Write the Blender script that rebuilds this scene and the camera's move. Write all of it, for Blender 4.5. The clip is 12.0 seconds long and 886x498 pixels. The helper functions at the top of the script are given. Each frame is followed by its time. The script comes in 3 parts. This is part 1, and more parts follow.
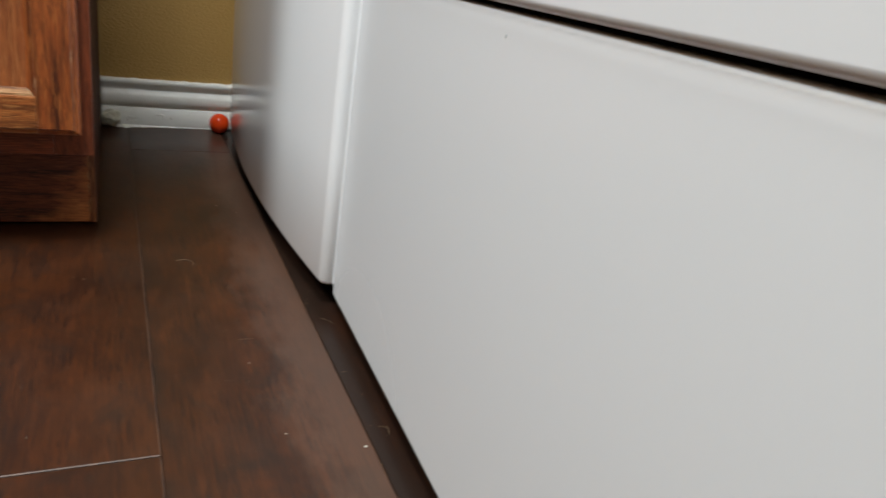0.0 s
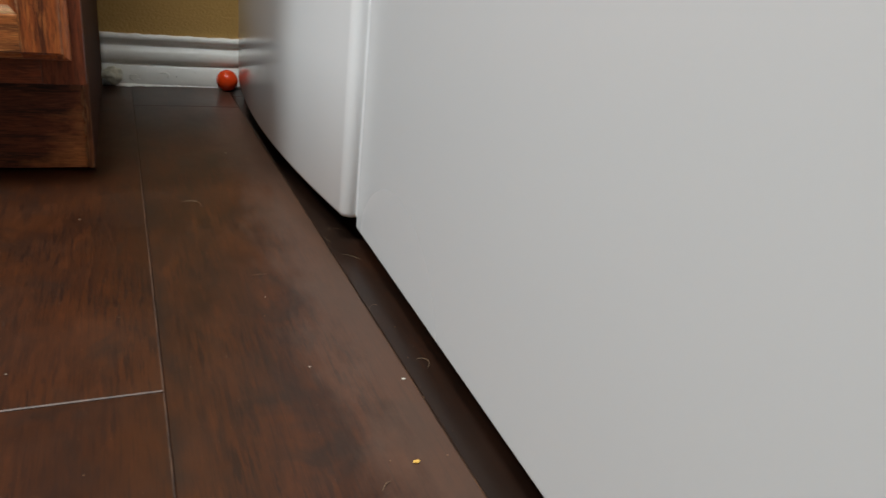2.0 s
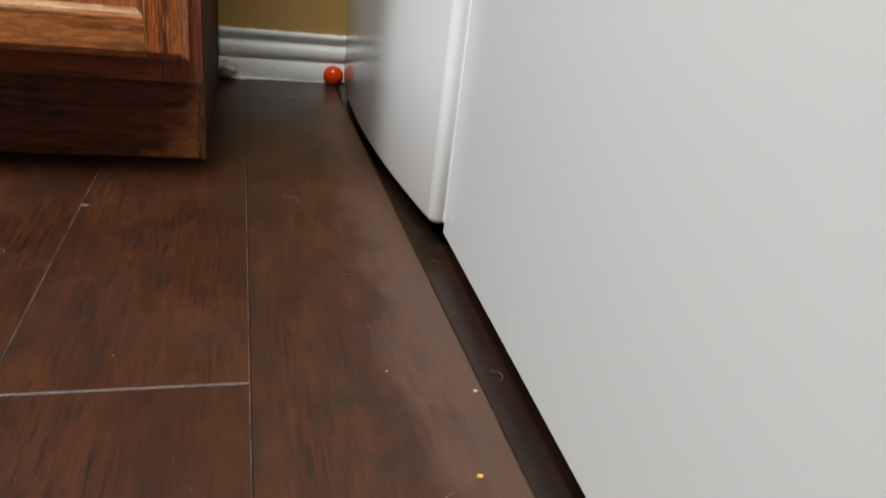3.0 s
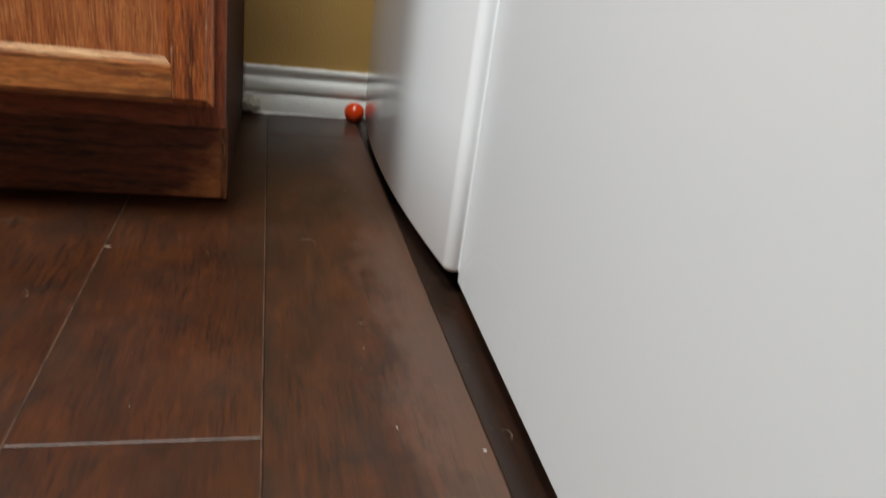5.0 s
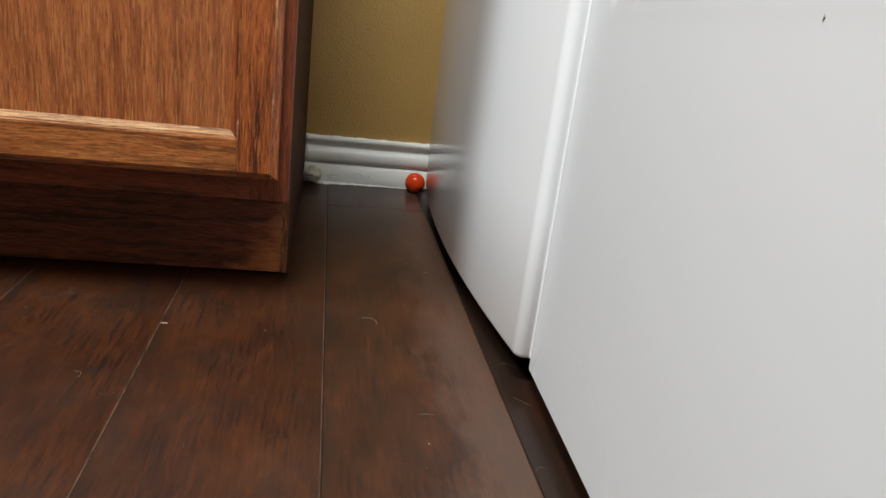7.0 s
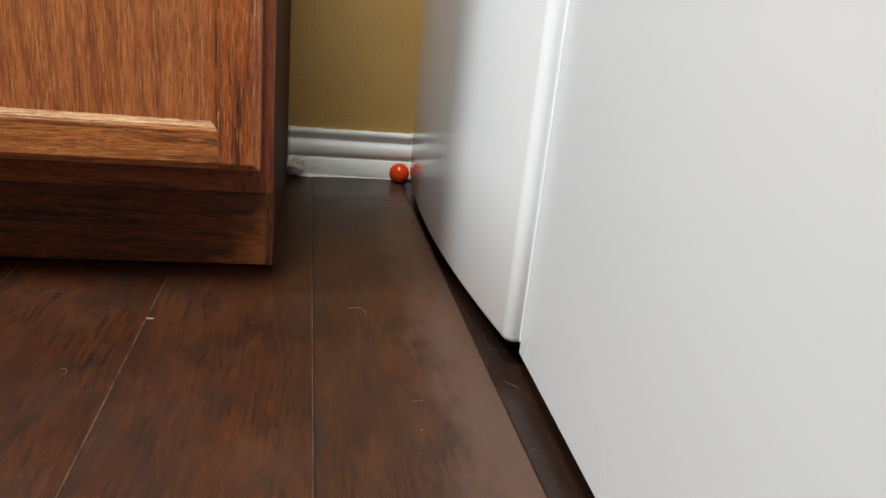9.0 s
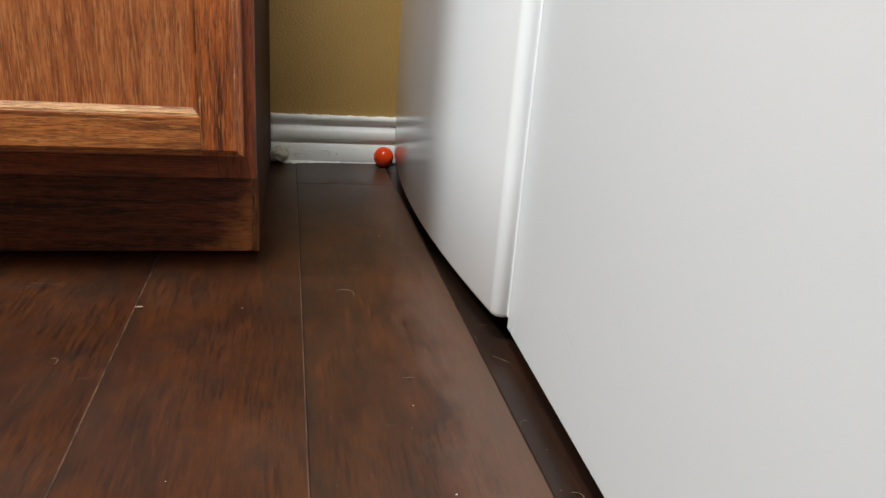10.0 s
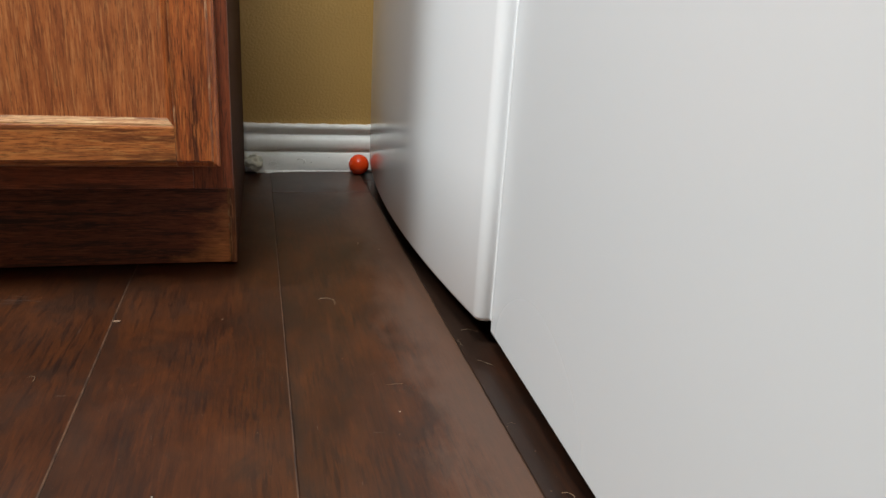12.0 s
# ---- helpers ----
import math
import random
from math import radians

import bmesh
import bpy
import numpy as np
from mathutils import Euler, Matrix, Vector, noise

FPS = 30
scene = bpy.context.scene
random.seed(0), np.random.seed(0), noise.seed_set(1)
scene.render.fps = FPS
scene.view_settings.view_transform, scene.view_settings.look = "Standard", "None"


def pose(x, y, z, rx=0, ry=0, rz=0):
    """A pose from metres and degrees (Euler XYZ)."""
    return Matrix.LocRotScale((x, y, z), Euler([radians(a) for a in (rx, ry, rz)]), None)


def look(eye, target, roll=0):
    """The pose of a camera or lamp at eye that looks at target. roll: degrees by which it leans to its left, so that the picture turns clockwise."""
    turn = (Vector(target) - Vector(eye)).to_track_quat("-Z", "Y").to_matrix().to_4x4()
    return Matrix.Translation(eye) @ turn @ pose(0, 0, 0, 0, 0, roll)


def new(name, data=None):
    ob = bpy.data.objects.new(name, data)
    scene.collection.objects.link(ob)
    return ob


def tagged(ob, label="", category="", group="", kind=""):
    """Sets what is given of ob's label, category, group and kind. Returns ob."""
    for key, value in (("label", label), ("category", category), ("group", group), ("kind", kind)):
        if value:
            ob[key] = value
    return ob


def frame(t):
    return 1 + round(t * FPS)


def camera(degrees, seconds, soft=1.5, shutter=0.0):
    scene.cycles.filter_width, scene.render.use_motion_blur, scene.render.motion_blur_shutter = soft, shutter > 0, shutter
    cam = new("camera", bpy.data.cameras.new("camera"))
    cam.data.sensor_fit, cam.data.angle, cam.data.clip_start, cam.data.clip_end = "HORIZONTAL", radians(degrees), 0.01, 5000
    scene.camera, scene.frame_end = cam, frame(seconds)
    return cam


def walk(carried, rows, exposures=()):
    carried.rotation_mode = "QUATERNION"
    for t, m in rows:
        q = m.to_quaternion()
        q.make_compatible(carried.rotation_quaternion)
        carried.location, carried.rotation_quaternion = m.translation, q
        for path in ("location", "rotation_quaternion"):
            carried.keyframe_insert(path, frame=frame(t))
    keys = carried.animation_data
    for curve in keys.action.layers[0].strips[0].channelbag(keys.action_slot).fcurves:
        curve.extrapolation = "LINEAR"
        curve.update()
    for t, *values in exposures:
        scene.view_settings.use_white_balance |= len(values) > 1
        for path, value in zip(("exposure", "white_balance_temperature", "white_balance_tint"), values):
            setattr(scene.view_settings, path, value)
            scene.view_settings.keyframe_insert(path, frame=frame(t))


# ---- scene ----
cam = camera(63.3, 12.0, soft=1.5, shutter=0.5)
PATH = [
    (0, (-0.22, -1.467, 0.39), (0.612, 0.188, -0.364), 9.3),
    (0.5, (-0.218, -1.476, 0.384), (0.477, 0.234, -0.387), 7.0),
    (1, (-0.214, -1.42, 0.353), (0.493, 0.257, -0.476), 8.2),
    (1.5, (-0.208, -1.412, 0.301), (0.618, 0.236, -0.475), 6.9),
    (2, (-0.204, -1.413, 0.288), (0.587, 0.255, -0.483), 6.8),
    (2.5, (-0.2, -1.413, 0.303), (0.415, 0.331, -0.46), 6.3),
    (3, (-0.197, -1.417, 0.309), (0.345, 0.323, -0.515), 7.3),
    (3.2, (-0.198, -1.422, 0.306), (0.365, 0.284, -0.573), 7.6),
    (4.8, (-0.193, -1.418, 0.338), (0.314, 0.317, -0.518), 8.1),
    (5, (-0.196, -1.412, 0.337), (0.297, 0.365, -0.437), 7.9),
    (5.5, (-0.198, -1.396, 0.338), (0.224, 0.43, -0.361), 7.8),
    (6, (-0.199, -1.385, 0.339), (0.187, 0.462, -0.322), 7.8),
    (6.5, (-0.205, -1.364, 0.337), (0.147, 0.504, -0.287), 7.3),
    (8.5, (-0.203, -1.36, 0.329), (0.164, 0.502, -0.301), 6.2),
    (9, (-0.205, -1.361, 0.327), (0.182, 0.494, -0.312), 5.8),
    (9.5, (-0.205, -1.364, 0.322), (0.201, 0.478, -0.343), 4.7),
    (10, (-0.204, -1.369, 0.322), (0.216, 0.467, -0.351), 4.3),
    (10.5, (-0.205, -1.37, 0.321), (0.226, 0.463, -0.351), 4.0),
    (11, (-0.204, -1.369, 0.319), (0.235, 0.465, -0.346), 3.8),
    (11.5, (-0.209, -1.37, 0.316), (0.265, 0.46, -0.337), 3.8),
    (12, (-0.211, -1.368, 0.32), (0.28, 0.459, -0.331), 3.5),
]
walk(cam, [(t, look(eye, target, roll)) for t, eye, target, roll in PATH],
     exposures=((0, -0.14), (0.4, -0.36), (1.0, -0.31), (1.5, -0.25), (2.2, -0.29), (3.0, -0.01), (5.5, -0.03), (6.5, 0.01), (8.5, 0.18), (9.5, 0.18), (12.0, 0.06)))

# ---- light and exposure ----
world = bpy.data.worlds.new("room_air")
scene.world = world
world.use_nodes = True
world.node_tree.nodes["Background"].inputs[0].default_value = (0.9, 0.95, 1.0, 1)
world.node_tree.nodes["Background"].inputs[1].default_value = 0.02

LAMP, LAMP_2 = (-1.42, -0.88, 2.36), (-0.475, -1.32, 2.36)


def area_lamp(name, place, target, size, watts, colour, shape="DISK"):
    data = bpy.data.lights.new(name, "AREA")
    data.shape, data.size, data.energy, data.color = shape, size, watts, colour
    ob = new(name, data)
    ob.matrix_world = look(place, target)
    return ob


for lamp_place, watts in ((LAMP, 59), (LAMP_2, 66)):
    area_lamp("ceiling_lamp_light", (lamp_place[0], lamp_place[1], lamp_place[2] - 0.09), (lamp_place[0], lamp_place[1] + 0.001, 0), 0.66, watts, (0.850, 0.935, 0.970))


# ---- materials ----
def shader(name, rough=0.5, metal=0.0):
    m = bpy.data.materials.new(name)
    m.use_nodes = True
    nt = m.node_tree
    b = nt.nodes["Principled BSDF"]
    b.inputs["Roughness"].default_value = rough
    b.inputs["Metallic"].default_value = metal
    return m, nt, b


def node(nt, kind, **values):
    n = nt.nodes.new(kind)
    for key, value in values.items():
        n.inputs[key.replace("_", " ")].default_value = value
    return n


def coords(nt, scale=(1, 1, 1), vary=0.0):
    """Object coordinates, stretched, and shifted for each object by its random number."""
    tc = nt.nodes.new("ShaderNodeTexCoord")
    out = tc.outputs["Object"]
    if vary:
        info = nt.nodes.new("ShaderNodeObjectInfo")
        mul = nt.nodes.new("ShaderNodeVectorMath")
        mul.operation = "SCALE"
        mul.inputs[0].default_value = (vary, vary * 1.7, vary * 0.9)
        nt.links.new(info.outputs["Random"], mul.inputs["Scale"])
        add = nt.nodes.new("ShaderNodeVectorMath")
        nt.links.new(out, add.inputs[0])
        nt.links.new(mul.outputs[0], add.inputs[1])
        out = add.outputs[0]
    mp = nt.nodes.new("ShaderNodeMapping")
    mp.inputs["Scale"].default_value = scale
    nt.links.new(out, mp.inputs["Vector"])
    return mp.outputs[0]


def noise_tex(nt, vec, scale, detail=4.0, rough=0.55, distort=0.0):
    n = node(nt, "ShaderNodeTexNoise", Scale=scale, Detail=detail, Roughness=rough, Distortion=distort)
    nt.links.new(vec, n.inputs["Vector"])
    return n.outputs["Fac"]


def ramp(nt, fac, *stops):
    r = nt.nodes.new("ShaderNodeValToRGB")
    e = r.color_ramp.elements
    while len(e) < len(stops):
        e.new(0.5)
    for el, (p, c) in zip(e, stops):
        el.position = p
        el.color = (c, c, c, 1) if isinstance(c, (int, float)) else (*c, 1)
    nt.links.new(fac, r.inputs["Fac"])
    return r.outputs["Color"]


def mix(nt, fac, a, b, blend="MIX"):
    m = nt.nodes.new("ShaderNodeMix")
    m.data_type, m.blend_type = "RGBA", blend
    for sock, v in ((m.inputs["Factor"], fac), (m.inputs["A"], a), (m.inputs["B"], b)):
        if isinstance(v, (int, float)):
            sock.default_value = v
        elif isinstance(v, tuple):
            sock.default_value = (*v, 1)
        else:
            nt.links.new(v, sock)
    return m.outputs["Result"]


def bump(nt, b, height, strength, distance):
    n = nt.nodes.new("ShaderNodeBump")
    n.inputs["Strength"].default_value, n.inputs["Distance"].default_value = strength, distance
    nt.links.new(height, n.inputs["Height"])
    nt.links.new(n.outputs[0], b.inputs["Normal"])


def spread(nt, fac, low, high):
    """Maps 0..1 to low..high."""
    n = nt.nodes.new("ShaderNodeMapRange")
    n.inputs["To Min"].default_value, n.inputs["To Max"].default_value = low, high
    nt.links.new(fac, n.inputs["Value"])
    return n.outputs[0]


def oak(name, grain, light, mid, dark, rough=0.42, bare=None, coat=0.12, figure_scale=1.0, banding=0.6, arch=None, rubbed=0.0, band_scale=48):
    """Stained oak with its grain along one axis: broad figure, growth rings, streaks, pale flecks and short dark pores.
    bare: colour where a rubbed corner has lost its stain. arch: foot of the arched figure of a flat-sawn panel. rubbed: share of worn pale patches."""
    m, nt, b = shader(name, rough)
    long = {"z": (1, 1, 0.10), "x": (0.10, 1, 1)}[grain]
    fine = {"z": (1, 1, 0.055), "x": (0.055, 1, 1)}[grain]
    broad = {"z": (1, 1, 0.20), "x": (0.20, 1, 1)}[grain]
    figure = noise_tex(nt, coords(nt, broad, 3.0), 20 * figure_scale, 4, 0.55, 0.8)
    rings = nt.nodes.new("ShaderNodeTexWave")
    rings.wave_type, rings.rings_direction = "RINGS", "Y"
    ring_scale = 17.0 if arch else 16.0 * figure_scale
    for key, v in (("Scale", ring_scale), ("Distortion", 2.2 if arch else 5.0), ("Detail", 4.0), ("Detail Scale", 1.6), ("Detail Roughness", 0.6)):
        rings.inputs[key].default_value = v
    if arch:
        tc = nt.nodes.new("ShaderNodeTexCoord")
        mp = nt.nodes.new("ShaderNodeMapping")
        mp.inputs["Scale"].default_value = (1, 1, 0.17)
        mp.inputs["Location"].default_value = (-arch[0], 0, -arch[1] * 0.17)
        nt.links.new(tc.outputs["Object"], mp.inputs["Vector"])
        nt.links.new(mp.outputs[0], rings.inputs["Vector"])
    else:
        nt.links.new(coords(nt, broad, 0.35), rings.inputs["Vector"])
    streak = noise_tex(nt, coords(nt, long, 3.0), 400, 6, 0.72)
    pore = noise_tex(nt, coords(nt, fine, 3.0), 950, 3, 0.65)
    fleck = noise_tex(nt, coords(nt, fine, 5.0), 620, 4, 0.65)
    band = noise_tex(nt, coords(nt, fine, 3.0), band_scale, 4, 0.55)
    c = mix(nt, ramp(nt, figure, (0.3, 0), (0.70, 1)), mid, light)
    c = mix(nt, spread(nt, ramp(nt, band, (0.38, 1), (0.50, 0)), 0, banding), c, dark)
    c = mix(nt, spread(nt, ramp(nt, rings.outputs["Fac"], (0.0, 1), (0.75 if arch else 0.35, 0)), 0, 0.48 if arch else 0.28), c, dark)
    c = mix(nt, spread(nt, ramp(nt, streak, (0.38, 1), (0.54, 0)), 0, 0.55), c, dark)
    c = mix(nt, spread(nt, ramp(nt, fleck, (0.52, 0), (0.62, 1)), 0, 0.6), c, tuple(min(0.8, v * k) for v, k in zip(light, (1.15, 1.45, 1.7))))
    c = mix(nt, spread(nt, ramp(nt, pore, (0.40, 1), (0.46, 0)), 0, 0.55 if arch else 0.6), c, tuple(v * 0.35 for v in dark))
    if rubbed:
        wear = noise_tex(nt, coords(nt, broad, 2.0), 95, 6, 0.7)
        c = mix(nt, spread(nt, ramp(nt, wear, (0.53, 0), (0.64, 1)), 0, rubbed), c, (0.62, 0.36, 0.19))
    if bare:
        tc = nt.nodes.new("ShaderNodeTexCoord")
        dot = nt.nodes.new("ShaderNodeVectorMath")
        dot.operation = "DOT_PRODUCT"
        dot.inputs[1].default_value = (11.0, 0.0, -7.0)
        nt.links.new(tc.outputs["Object"], dot.inputs[0])
        rub = nt.nodes.new("ShaderNodeMath")
        rub.operation = "MULTIPLY_ADD"
        nt.links.new(noise_tex(nt, coords(nt, (0.5, 1, 1)), 55, 6, 0.65), rub.inputs[0])
        rub.inputs[1].default_value = 1.3
        nt.links.new(dot.outputs["Value"], rub.inputs[2])
        edge = nt.nodes.new("ShaderNodeMapRange")
        for key, v in (("From Min", 4.32), ("From Max", 4.85), ("To Min", 0.0), ("To Max", 0.95)):
            edge.inputs[key].default_value = v
        nt.links.new(rub.outputs[0], edge.inputs["Value"])
        worn = mix(nt, ramp(nt, streak, (0.38, 0), (0.6, 1)), tuple(v * 0.55 for v in bare), bare)
        c = mix(nt, edge.outputs[0], c, worn)
    nt.links.new(c, b.inputs["Base Color"])
    nt.links.new(spread(nt, streak, rough + 0.12, rough - 0.08), b.inputs["Roughness"])
    bump(nt, b, pore, 0.45, 0.0007)
    b.inputs["Coat Weight"].default_value = coat
    b.inputs["Coat Roughness"].default_value = 0.3
    return m


OAK_PANEL = oak("oak_panel_wood", "z", (0.47, 0.152, 0.044), (0.36, 0.103, 0.028), (0.19, 0.046, 0.014), figure_scale=0.9, banding=0.26, arch=(0.135, 0.06))
OAK_STILE = oak("oak_stile_wood", "z", (0.45, 0.115, 0.024), (0.30, 0.068, 0.014), (0.060, 0.012, 0.004), banding=0.9, band_scale=58)
OAK_RAIL = oak("oak_rail_wood", "x", (0.50, 0.165, 0.040), (0.35, 0.096, 0.022), (0.085, 0.020, 0.006), band_scale=110)
# Lip faces: worn finish plus overhead light caught there, both in the colour.
OAK_LIP = oak("oak_worn_lit_lip_wood", "x", (0.44, 0.235, 0.098), (0.30, 0.135, 0.050), (0.13, 0.042, 0.014), 0.6, coat=0.0)
OAK_LIP.node_tree.nodes["Principled BSDF"].inputs["Specular IOR Level"].default_value = 0.25
OAK_ARRIS = oak("oak_rubbed_arris_wood", "z", (0.42, 0.13, 0.032), (0.30, 0.075, 0.018), (0.08, 0.017, 0.006), rubbed=0.85)
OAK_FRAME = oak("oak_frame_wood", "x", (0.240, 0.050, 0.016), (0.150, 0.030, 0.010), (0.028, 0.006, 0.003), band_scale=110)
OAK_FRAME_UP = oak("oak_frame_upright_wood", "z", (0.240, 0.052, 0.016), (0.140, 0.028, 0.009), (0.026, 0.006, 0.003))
OAK_TOE = oak("oak_toe_wood", "x", (0.190, 0.043, 0.015), (0.095, 0.021, 0.008), (0.006, 0.0018, 0.0012), 0.55, (0.55, 0.19, 0.060), 0.0, 0.7, 0.7, band_scale=120)
OAK_EDGE = oak("oak_end_strip_wood", "z", (0.42, 0.15, 0.050), (0.26, 0.080, 0.026), (0.07, 0.018, 0.006), 0.55, coat=0.0, rubbed=0.6)
# Dull end oak, darkened further for the shade on the cabinet's side.
OAK_SIDE = oak("oak_shaded_wood", "z", (0.085, 0.026, 0.009), (0.062, 0.018, 0.007), (0.026, 0.008, 0.003), 0.65, coat=0.0)
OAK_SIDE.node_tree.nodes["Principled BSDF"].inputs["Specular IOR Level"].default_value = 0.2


def worn_wood():
    m, nt, b = shader("worn_bare_wood", 0.6)
    f = noise_tex(nt, coords(nt, (1, 1, 0.3)), 180, 5)
    nt.links.new(ramp(nt, f, (0.3, (0.17, 0.060, 0.022)), (0.7, (0.42, 0.21, 0.10))), b.inputs["Base Color"])
    return m


WORN = worn_wood()


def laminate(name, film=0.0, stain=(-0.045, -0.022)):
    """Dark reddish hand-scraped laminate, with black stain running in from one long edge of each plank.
    film: how strongly the other long edge turns milky. stain: how far the black runs in."""
    m, nt, b = shader(name, 0.3)
    cloud = noise_tex(nt, coords(nt, (1, 0.5, 1), 9.0), 11, 6, 0.62, 0.4)
    knots = noise_tex(nt, coords(nt, (1, 0.55, 1), 5.0), 19, 6, 0.66, 1.0)
    grain = noise_tex(nt, coords(nt, (1, 0.07, 1), 7.0), 130, 6, 0.7, 0.35)
    fine = noise_tex(nt, coords(nt, (1, 0.035, 1), 7.0), 640, 4, 0.65, 0.2)
    ticks = noise_tex(nt, coords(nt, (1, 0.14, 1), 4.0), 330, 3, 0.6, 0.5)
    where = noise_tex(nt, coords(nt, (1, 0.5, 1), 6.0), 20, 3, 0.5)
    c = mix(nt, ramp(nt, cloud, (0.34, 0), (0.66, 1)), (0.022, 0.0067, 0.0027), (0.051, 0.0143, 0.0040))
    c = mix(nt, spread(nt, ramp(nt, knots, (0.34, 1), (0.50, 0)), 0, 0.70), c, (0.0125, 0.0076, 0.0052))
    c = mix(nt, spread(nt, ramp(nt, grain, (0.36, 1), (0.55, 0)), 0, 0.28), c, (0.014, 0.0056, 0.0036))
    c = mix(nt, spread(nt, ramp(nt, fine, (0.38, 1), (0.48, 0)), 0, 0.42), c, (0.010, 0.0045, 0.0030))
    tick = nt.nodes.new("ShaderNodeMath")
    tick.operation = "MULTIPLY"
    nt.links.new(ramp(nt, ticks, (0.37, 1), (0.44, 0)), tick.inputs[0])
    nt.links.new(ramp(nt, where, (0.48, 0), (0.64, 0.35)), tick.inputs[1])
    c = mix(nt, tick.outputs[0], c, (0.008, 0.0045, 0.0035))
    # short slanting plane marks, in drifts
    slant = nt.nodes.new("ShaderNodeMapping")
    slant.inputs["Rotation"].default_value = (0, 0, math.radians(13))
    slant.inputs["Scale"].default_value = (1, 0.065, 1)
    nt.links.new(coords(nt, (1, 1, 1), 4.0), slant.inputs["Vector"])
    chatter = noise_tex(nt, slant.outputs[0], 330, 4, 0.62, 0.6)
    drifts = noise_tex(nt, coords(nt, (1, 0.6, 1), 8.0), 14, 3, 0.5)
    mark = nt.nodes.new("ShaderNodeMath")
    mark.operation = "MULTIPLY"
    nt.links.new(ramp(nt, chatter, (0.42, 1), (0.48, 0)), mark.inputs[0])
    nt.links.new(ramp(nt, drifts, (0.42, 0), (0.58, 0.75)), mark.inputs[1])
    c = mix(nt, mark.outputs[0], c, (0.0105, 0.0042, 0.0027))
    rust = noise_tex(nt, coords(nt, (1, 0.12, 1), 11.0), 150, 5, 0.65, 0.3)
    c = mix(nt, spread(nt, ramp(nt, rust, (0.54, 0), (0.68, 1)), 0, 0.3), c, (0.078, 0.0205, 0.0055))
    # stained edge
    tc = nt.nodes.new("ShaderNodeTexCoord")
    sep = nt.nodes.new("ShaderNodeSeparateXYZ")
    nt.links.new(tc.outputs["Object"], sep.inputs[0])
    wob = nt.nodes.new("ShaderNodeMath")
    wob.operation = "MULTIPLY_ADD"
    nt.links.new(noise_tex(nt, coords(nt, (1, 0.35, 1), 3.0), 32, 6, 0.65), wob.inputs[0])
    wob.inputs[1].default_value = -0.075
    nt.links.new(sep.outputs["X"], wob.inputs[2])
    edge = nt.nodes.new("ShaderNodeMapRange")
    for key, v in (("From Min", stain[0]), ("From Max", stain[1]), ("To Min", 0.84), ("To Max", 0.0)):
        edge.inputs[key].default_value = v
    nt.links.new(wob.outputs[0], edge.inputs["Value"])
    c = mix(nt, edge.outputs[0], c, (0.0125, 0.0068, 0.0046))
    info = nt.nodes.new("ShaderNodeObjectInfo")
    c = mix(nt, 1.0, c, ramp(nt, info.outputs["Random"], (0, 0.88), (1, 1.12)), "MULTIPLY")
    # dull dusty film in patches, and fine grit
    dust = noise_tex(nt, coords(nt, (1, 1, 1), 2.0), 9, 6, 0.65)
    c = mix(nt, spread(nt, ramp(nt, dust, (0.45, 0), (0.75, 1)), 0.0, 0.03), c, (0.20, 0.12, 0.08))
    if film:
        drift = nt.nodes.new("ShaderNodeMath")
        drift.operation = "MULTIPLY_ADD"
        nt.links.new(noise_tex(nt, coords(nt, (1, 0.35, 1)), 30, 8, 0.72), drift.inputs[0])
        drift.inputs[1].default_value = 0.125
        nt.links.new(sep.outputs["X"], drift.inputs[2])
        milk = nt.nodes.new("ShaderNodeMapRange")
        for key, v in (("From Min", 0.156), ("From Max", 0.204), ("To Min", 0.0), ("To Max", film)):
            milk.inputs[key].default_value = v
        nt.links.new(drift.outputs[0], milk.inputs["Value"])
        c = mix(nt, milk.outputs[0], c, (0.108, 0.061, 0.042))
    grit = noise_tex(nt, coords(nt, (1, 1, 1), 2.0), 700, 2, 0.5)
    c = mix(nt, spread(nt, ramp(nt, grit, (0.72, 0), (0.80, 1)), 0.0, 0.35), c, (0.25, 0.16, 0.10))
    nt.links.new(c, b.inputs["Base Color"])
    nt.links.new(spread(nt, dust, 0.26, 0.46), b.inputs["Roughness"])
    low = noise_tex(nt, coords(nt, (1, 0.25, 1), 7.0), 42, 3, 0.5)
    hsum = nt.nodes.new("ShaderNodeMath")
    hsum.operation = "MULTIPLY_ADD"
    nt.links.new(grain, hsum.inputs[0])
    hsum.inputs[1].default_value = 0.3
    nt.links.new(low, hsum.inputs[2])
    bump(nt, b, hsum.outputs[0], 0.35, 0.0012)
    b.inputs["Specular IOR Level"].default_value = 0.29
    b.inputs["Coat Weight"].default_value = 0.10
    b.inputs["Coat Roughness"].default_value = 0.20
    return m


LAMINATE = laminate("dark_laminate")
LAMINATE_MILKY = laminate("dark_milky_laminate", 0.47)
# Stained edge widened, also carrying the shade at the foot of the machines.
LAMINATE_STAIN_SHADE = laminate("dark_stain_shade_laminate", 0.0, (-0.024, 0.030))


def plank_edge():
    m, nt, b = shader("worn_plank_edge", 0.55)
    f = noise_tex(nt, coords(nt, (1, 0.4, 1), 5.0), 90, 5, 0.7)
    nt.links.new(ramp(nt, f, (0.40, (0.026, 0.011, 0.005)), (0.70, (0.110, 0.050, 0.024))), b.inputs["Base Color"])
    return m


PLANK_EDGE = plank_edge()


